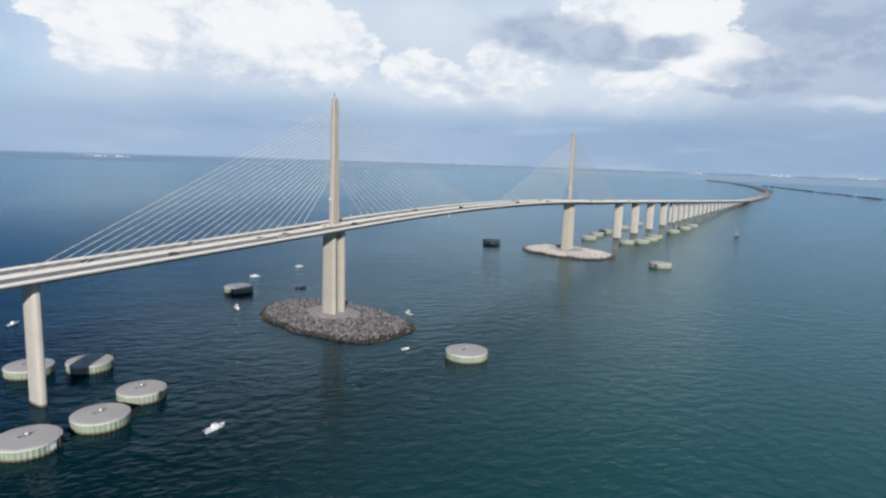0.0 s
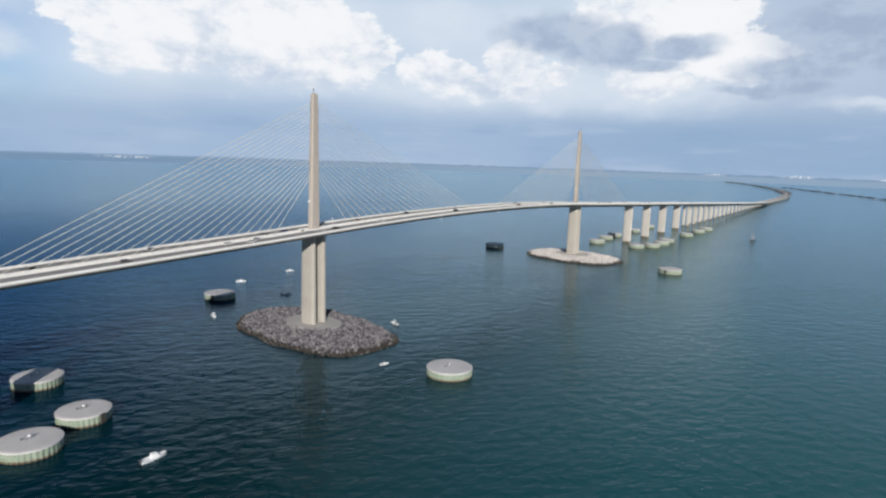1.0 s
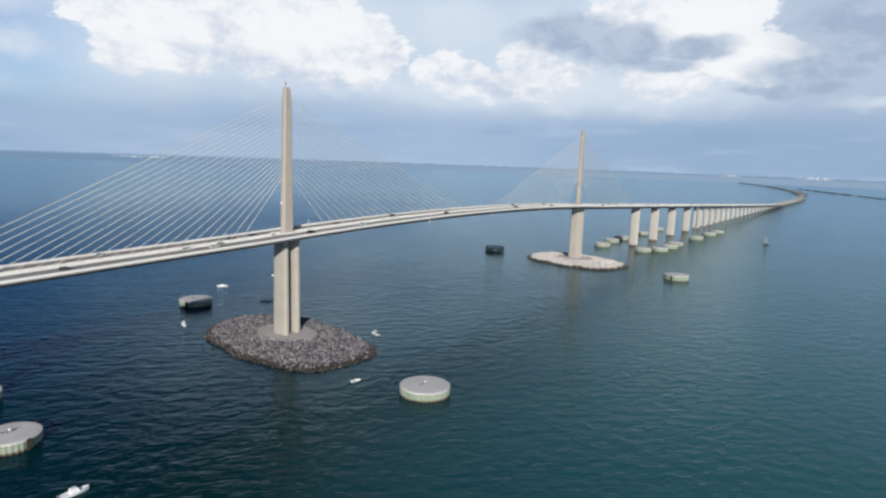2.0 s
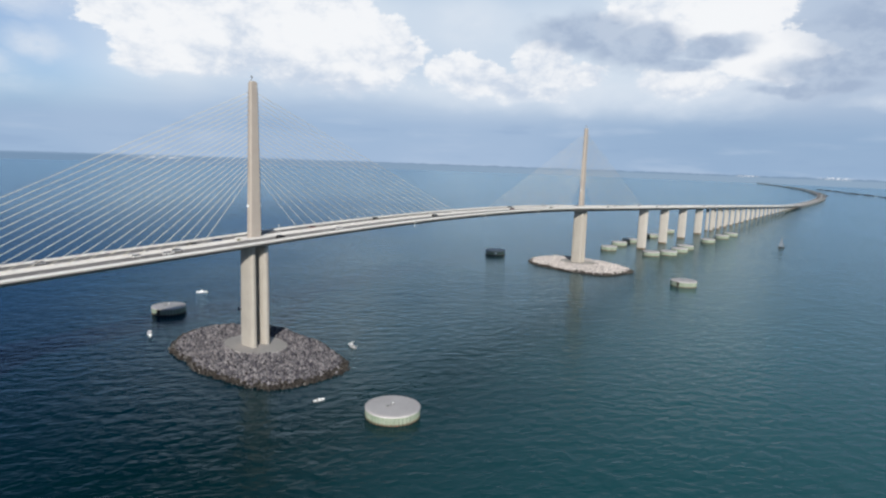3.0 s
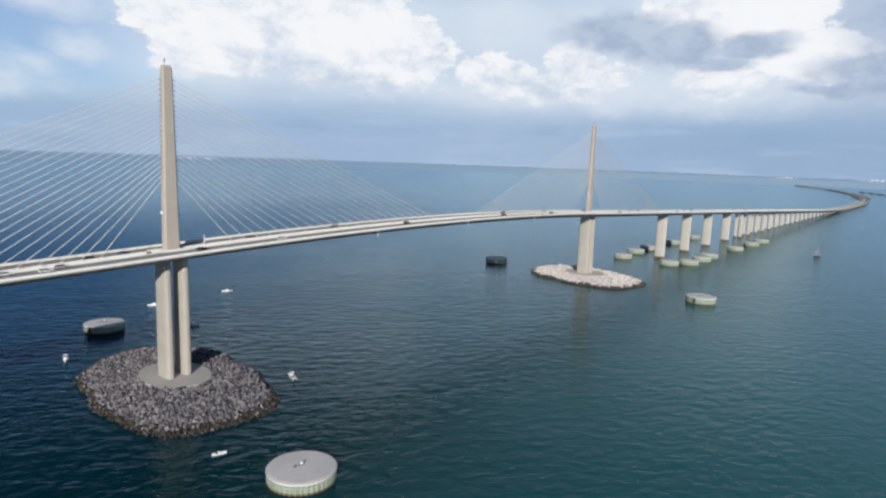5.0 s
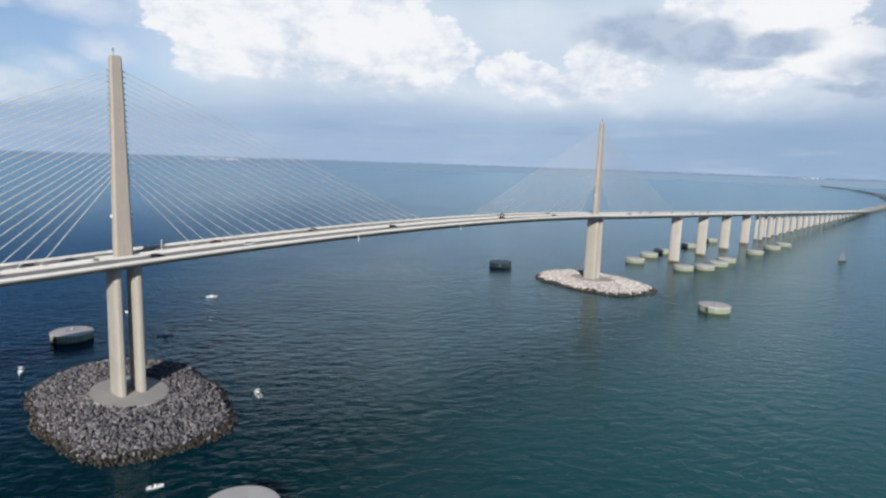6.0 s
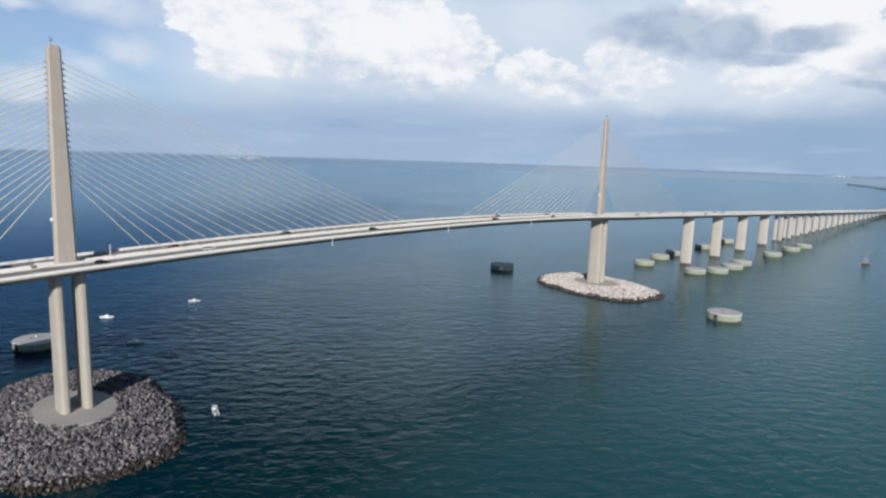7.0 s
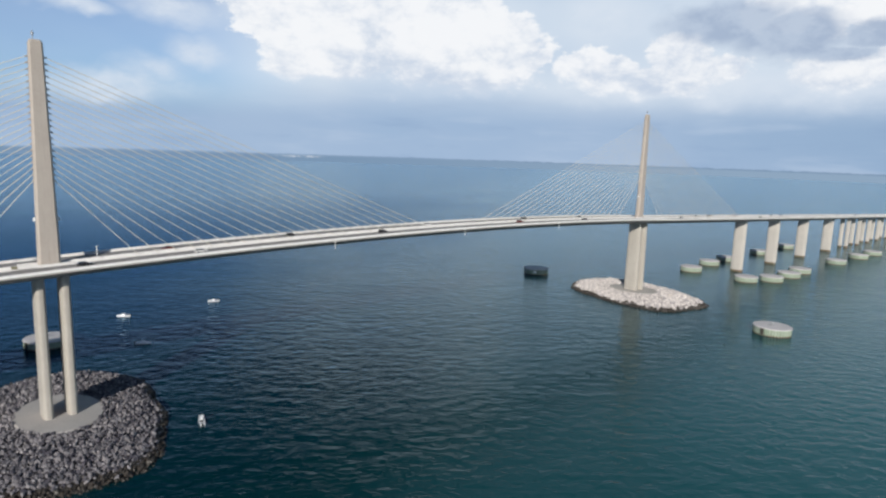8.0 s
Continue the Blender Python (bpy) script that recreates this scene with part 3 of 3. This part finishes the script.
# ---- dolphins ----
def dolphin(x, y, r, h, label, marker=True, panel=None, fender=None):
    d = thing("mooring_dolphin", label, "bridge dolphin", Matrix.Translation((x, y, 0)), "round dolphins guarding the piers")
    n = 4 * round(2 * math.pi * r / 1.7)
    ring = lambda z, k=0.0: [((r + k + (0.0, 0.0, -0.34, -0.34)[i % 4]) * math.cos(2 * math.pi * i / n),
                              (r + k + (0.0, 0.0, -0.34, -0.34)[i % 4]) * math.sin(2 * math.pi * i / n), z) for i in range(n)]
    part("sheet_pile_wall", loft([ring(0.6), ring(h * 0.55), ring(h - 0.3)]), PILE, d, "ribbed greenish sheet pile wall")
    part("tidal_band", loft([ring(-3.0, 0.03), ring(0.65, 0.03)]), ALGAE, d, "dark algae band at the waterline")
    for z in (h * 0.36, h * 0.66):
        part("wale", loft([oval(r + k, r + k, z + u, 64) for k, u in ((-0.3, -0.13), (0.1, -0.13), (0.1, 0.13), (-0.3, 0.13))]), PILE, d)
    part("cap", loft([oval(r - 0.3, r - 0.3, h - 0.62, 64), oval(r + 0.2, r + 0.2, h - 0.52, 64), oval(r + 0.2, r + 0.2, h - 0.1, 64),
                      oval(r + 0.08, r + 0.08, h, 64), oval(r - 0.5, r - 0.5, h, 64), oval(r - 0.62, r - 0.62, h + 0.1, 64), oval(0.5, 0.5, h + 0.2, 64)]), CAP, d, "flat grey concrete cap")
    if marker:
        for u in (-0.7, 0.7):
            part("light_post", rod((u, 0.2, h), (u, 0.2, h + 1.7), 0.15), STEEL, d)
        part("marker_board", box(-0.5, 0.5, -0.06, 0.06, h + 1.0, h + 1.6, 0.02), WHITE, d, "small white marker board")
        part("battery_box", box(-2.2, -1.4, 0.6, 1.4, h, h + 0.6, 0.05), STEEL, d)
    for board, at, size in ((WHITE, panel, (0.06, 1.2, 0.9)), (TIMBER, fender, (0.22, 0.9, 1.7))):
        if at is None:
            continue
        a = radians(at)
        m = Matrix.Translation((math.cos(a) * (r + 0.42), math.sin(a) * (r + 0.42), h * 0.56)) @ Matrix.Rotation(a, 4, "Z")
        u, v, w = size
        bm = box(-u, u, -v, v, -w, w, 0.02)
        bmesh.ops.transform(bm, matrix=m, verts=bm.verts)
        part("sign_board" if board is WHITE else "fender", bm, board, d, "plain white warning board" if board is WHITE else "dark timber fender")
    return d


BIG = "large round sheet-pile dolphin with grey concrete cap in the water"
SMALL = "round greenish dolphin with a pale cap beside the bridge piers"
for x, y, r, h, pane, fend in ((-10.4, -100.8, 10.5, 3.8, None, None), (12.0, 103.0, 9.7, 4.0, None, 205.0), (348.0, -105.5, 10.4, 4.6, None, 172.0), (369.5, 95.5, 10.2, 4.8, 215.0, None),
                         (-183.0, -36.5, 9.9, 3.8, 290.0, 312.0), (-158.9, -36.3, 9.6, 3.8, None, None), (-136.5, -24.8, 9.0, 3.8, None, 284.0), (-132.0, 24.0, 9.3, 3.8, None, None),
                               (-151.0, 37.5, 9.4, 3.8, None, None)):
    dolphin(x, y, r, h, BIG, True, pane, fend)
for x, y in ((504, 25), (554, 32), (594, 34), (675, 34), (758, 37), (500, -26), (521, -38.5), (556, -40), (589, -37.5), (683, -39.5), (751, -41), (798, -42)):
    dolphin(x, y, 9.2, 4.6, SMALL, False)


# ---- boats ----
def hull(bm, length, beam, high):
    rows = []
    for k in range(9):
        u = k / 8
        w = beam / 2 * (0.86 + 0.14 * math.sin(min(u / 0.5, 1) * 1.57)) * (1 if u < 0.5 else math.cos((u - 0.5) * 3.0) ** 0.8 if u < 0.99 else 0.05)
        z = high * (0.85 + 0.35 * u * u)
        x = (u - 0.5) * length
        rows.append([(x, -w, z), (x, -w * 0.9, z * 0.4), (x, -w * 0.55, -0.25), (x, 0, -0.45 + 0.3 * u), (x, w * 0.55, -0.25), (x, w * 0.9, z * 0.4),
                     (x, w, z), (x, w * 0.86, z - 0.05), (x, 0, z - 0.25), (x, -w * 0.86, z - 0.05)])
    vr = [[bm.verts.new(p) for p in r] for r in rows]
    for a, b in zip(vr, vr[1:]):
        for i in range(10):
            bm.faces.new((a[i], a[(i + 1) % 10], b[(i + 1) % 10], b[i]))
    bm.faces.new(vr[0])
    bm.faces.new(vr[-1])
    return bm


def motorboat(x, y, turn, length=8.5, cabin=True, canopy=None, label="white motorboat drifting on the bay"):
    b = thing("motorboat", label, "boat", pose(x, y, 0, 0, 0, turn), "boats round the bridge")
    beam, high = length * 0.31, length * 0.12
    part("hull", hull(bmesh.new(), length, beam, high), WHITE, b, "white fibreglass hull")
    if cabin:
        l = length
        part("cabin", loft([[(-0.12 * l, -beam * 0.3, high * 0.7), (0.2 * l, -beam * 0.26, high * 0.8), (0.2 * l, beam * 0.26, high * 0.8), (-0.12 * l, beam * 0.3, high * 0.7)],
                            [(-0.1 * l, -beam * 0.26, high * 2.1), (0.09 * l, -beam * 0.22, high * 2.1), (0.09 * l, beam * 0.22, high * 2.1), (-0.1 * l, beam * 0.26, high * 2.1)]]),
             WHITE, b)
        part("windscreen", loft([[(0.125 * l, -beam * 0.22, high * 1.5), (0.15 * l, -beam * 0.22, high * 1.3), (0.15 * l, beam * 0.22, high * 1.3), (0.125 * l, beam * 0.22, high * 1.5)],
                                 [(0.095 * l, -beam * 0.2, high * 2.05), (0.115 * l, -beam * 0.2, high * 2.0), (0.115 * l, beam * 0.2, high * 2.0), (0.095 * l, beam * 0.2, high * 2.05)]]),
             GLASS, b)
    else:
        part("console", box(-0.05 * length, 0.06 * length, -0.45, 0.45, high * 0.6, high * 1.9, 0.08), WHITE, b)
        part("seat", box(-0.2 * length, -0.12 * length, -0.6, 0.6, high * 0.6, high * 1.3, 0.08), DARK, b)
    if canopy:
        part("canopy", box(-0.16 * length, 0.1 * length, -beam * 0.36, beam * 0.36, 2.35, 2.45, 0.03), canopy, b)
        for px in (-0.14, 0.08):
            for s in (-1, 1):
                part("canopy_post", rod((px * length, s * beam * 0.33, high * 0.6), (px * length, s * beam * 0.33, 2.36), 0.035, 6), STEEL, b)
    part("outboard_motor", box(-0.55 * length, -0.5 * length, -0.3, 0.3, -0.2, high * 1.4, 0.08), DARK, b)
    return b


motorboat(-137.5, -72.4, 2, 8.6, True, None, "white cabin cruiser lying on dark water")
motorboat(-20.3, 64.0, 250, 7.4, True, WHITE, "white centre-cabin boat with a hard top")
motorboat(39.8, -27.0, 75, 7.0, False, WHITE, "white open boat with a small hard top")
motorboat(-19.7, -69.2, -20, 4.8, False, None, "white open skiff with a dark seat")
motorboat(55.0, 137.5, 150, 7.2, True, None, "white motorboat far behind the bridge")
motorboat(110.0, 145.0, 160, 7.0, True, None, "white motorboat under way behind the bridge")
motorboat(49.5, 79.5, -30, 7.6, True, None, "white motorboat beside the shaded water under the deck")
motorboat(-122.0, 125.0, 25, 7.6, True, None, "white motorboat on open water behind the pier")


def sailboat(x, y):
    b = thing("sailboat", "small dark-hulled sailing boat under pale sails", "sailboat", pose(x, y, 0, 0, 0, 120))
    part("hull", hull(bmesh.new(), 8.0, 2.6, 1.2), TIMBER, b, "dark painted hull")
    part("mast", rod((0.6, 0, 0.8), (0.6, 0, 15), 0.09), STEEL, b)
    part("boom", rod((0.6, 0, 2.4), (-2.8, 0.4, 2.3), 0.07), STEEL, b)
    for name, pts in (("mainsail", ((0.4, 0, 2.6), (-2.6, 0.4, 2.5), (0.4, 0, 14.5))), ("jib", ((3.4, 0, 1.4), (0.9, 0.3, 1.8), (0.75, 0, 12.5)))):
        bm = bmesh.new()
        a = [bm.verts.new((p[0], p[1] + 0.02, p[2])) for p in pts]
        c = [bm.verts.new((p[0], p[1] - 0.02, p[2])) for p in pts]
        bm.faces.new(a)
        bm.faces.new(c[::-1])
        for i in range(3):
            bm.faces.new((a[i], c[i], c[(i + 1) % 3], a[(i + 1) % 3]))
        part(name, bm, SAIL, b)
    return b


sailboat(709.0, -122.5)


# ---- cars ----
def car(paint, label, van=False):
    c = thing("car", label, "car", group="cars crossing the bridge")
    hh = 1.9 if van else 1.45
    side = [(-2.3, 0.35), (-2.35, 0.8), (-2.2, 0.95), (-1.2, 1.0), (1.0, 0.95), (2.1, 0.82), (2.3, 0.6), (2.25, 0.35)]
    roof = [(-2.1, 0.97), (-1.7, hh - 0.05), (-1.4, hh), (0.2, hh), (0.5, hh - 0.08), (1.15, 0.97)]
    body = loft([[(x, y, z) for x, z in side] for y in (-0.9, 0.9)])
    bmesh.ops.bevel(body, geom=list(body.edges), offset=0.06, segments=2, affect="EDGES")
    part("body", body, paint, c)
    part("cabin_glass", loft([[(x, y * (1 if z < 1.1 else 0.86), z) for x, z in roof] for y in (-0.8, 0.8)]), GLASS, c)
    part("roof", loft([[(x, y, hh - 0.03 + k) for x, y in ((-1.55, -0.66), (0.35, -0.66), (0.35, 0.66), (-1.55, 0.66))] for k in (0.0, 0.07)]), paint, c)
    for x in (-1.45, 1.4):
        for s in (-1, 1):
            wheel = part("wheel", rod((x, s * 0.72, 0.33), (x, s * 0.93, 0.33), 0.33, 14), DARK, c)
            part("rim", rod((x, s * 0.925, 0.33), (x, s * 0.945, 0.33), 0.19, 10), STEEL, wheel)
    return c


def on_road(x, y):
    slope = math.degrees(math.atan((road_z(x + 1) - road_z(x - 1)) / 2))
    return pose(x, road_y(x) + y, road_z(x) + 0.055, 0, -slope, 180 if y > 0 else 0)


KINDS = ["black car with dark windows", "white car with dark windows", "silver car with dark windows", "dark red car with dark windows", "dark blue car with dark windows", "grey car with dark windows"]
first = {}
TRAFFIC = [(-59, -5.0, 1), (-48, -8.5, 1), (-42, -5.0, 2), (135, -5.0, 0), (48, -8.5, 1), (9, -8.5, 0), (-110, -8.5, 5), (232, -5.0, 3), (290, -8.5, 0), (420, -5.0, 2),
           (-30, 5.0, 0), (-17, 5.0, 4), (93, 8.5, 0), (40, 5.0, 3), (301, 5.0, 0), (463, 5.0, 0), (493, 8.5, 0), (537, 5.0, 3), (250, 8.5, 5), (170, 5.0, 1),
           (620, 5.0, 0), (655, 8.5, 4), (700, 5.0, 1), (820, 5.0, 0), (905, 8.5, 0), (-140, 5.0, 0), (-90, 8.5, 2), (1000, -5.0, 1), (560, -8.5, 5), (1100, 5.0, 0)]
for x, y, k in TRAFFIC:
    if k not in first:
        first[k] = car(PAINTS[k], KINDS[k])
        first[k].matrix_basis = on_road(x, y)
    else:
        copy_thing(first[k], on_road(x, y))

# ---- small fittings and far things ----
for x in (103.0, 179.6, 256.0):
    part("inspection_post", rod((x, -14.62, road_z(x) - 3.4), (x, -14.62, road_z(x) + 0.5), 0.16, 8), PARAPET, bridge, "pale post on the deck edge")


mast = part("camera_mast", rod((14.5, 0.0, road_z(14.5) + 0.2), (14.5, 0.0, road_z(14.5) + 5.2), 0.14, 8), PARAPET, bridge, "thin pale mast on the median")
part("cross_arm", rod((13.7, 0.0, road_z(14.5) + 4.9), (15.3, 0.0, road_z(14.5) + 4.9), 0.12, 8), STEEL, mast)


def causeway():
    c = thing("old_causeway", "long low broken line of an old causeway far across the bay", "causeway")
    rng = random.Random(8)
    a, b = Vector((2350, -440, 0)), Vector((3750, 165, 0))
    way_on = (b - a).normalized()
    side = Vector((-way_on.y, way_on.x, 0))
    d = 0.0
    while d < (b - a).length:
        l = rng.uniform(60, 220)
        p, q = a + way_on * d, a + way_on * (d + l)
        h = rng.uniform(2.6, 4.2)
        rings = []
        for k in range(13):
            u = k / 12
            m = p.lerp(q, u)
            t = math.sin(math.pi * min(max(u, 0.02), 0.98)) ** 0.3
            hh = h * t * rng.uniform(0.75, 1.1)
            rings.append([m + side * 9 + Vector((0, 0, -1)), m + side * 5 + Vector((0, 0, hh)), m - side * 5 + Vector((0, 0, hh)), m - side * 9 + Vector((0, 0, -1))])
        part("embankment", loft(rings), HAZED_DARK, c)
        d += l + rng.uniform(8, 40)


causeway()


def wooded_causeway():
    """The low bank that carries the road on from the trestle's end to the far shore."""
    c = thing("wooded_causeway", "low dark scrub-grown causeway carrying the road to the far shore", "causeway")
    rng = random.Random(11)
    fade = lambda x: 1.0 - 0.8 * max(0.0, (x - END_FAR) / 1920.0) ** 1.5
    line = stations(END_FAR - 40, 4700, 40)
    part("embankment", loft([[(x, road_y(x) + v * fade(x) * rng.uniform(0.9, 1.1), z * fade(x)) for v, z in ((-30, -1), (-22, 1.6), (22, 1.6), (30, -1))] for x in line]), HAZED_GREEN, c)
    part("roadway", loft([[(x, road_y(x) + v * fade(x), z * fade(x)) for v, z in ((-14, 1.0), (-13, LOW - 0.6), (13, LOW - 0.6), (14, 1.0))] for x in line]), ROADWAY, c, "pale grey roadway")
    shapes, verts, faces = rock_shapes(rng), [], []
    for _ in range(1300):
        x = END_FAR + 160 + 1740 * rng.random()
        if math.sin(x * 0.021) + math.sin(x * 0.0087 + 1.0) < -0.7:
            continue
        v = rng.choice((-20, 20, 20)) * fade(x) + rng.uniform(-5, 3)
        r = rng.uniform(1.2, 3.0)
        pts, tri = shapes[rng.randrange(len(shapes))]
        base = len(verts)
        verts += (pts * np.array((r * 1.6, r, r)) + np.array((x, road_y(x) + v, 1.4 + r * 0.4))).tolist()
        faces += [[a + base for a in f] for f in tri]
    tagged(part("scrub", mesh_of("scrub", verts, faces, HAZED_GREEN), None, c, "dark green scrub with bluish haze in its colour"), kind="stuff")


wooded_causeway()
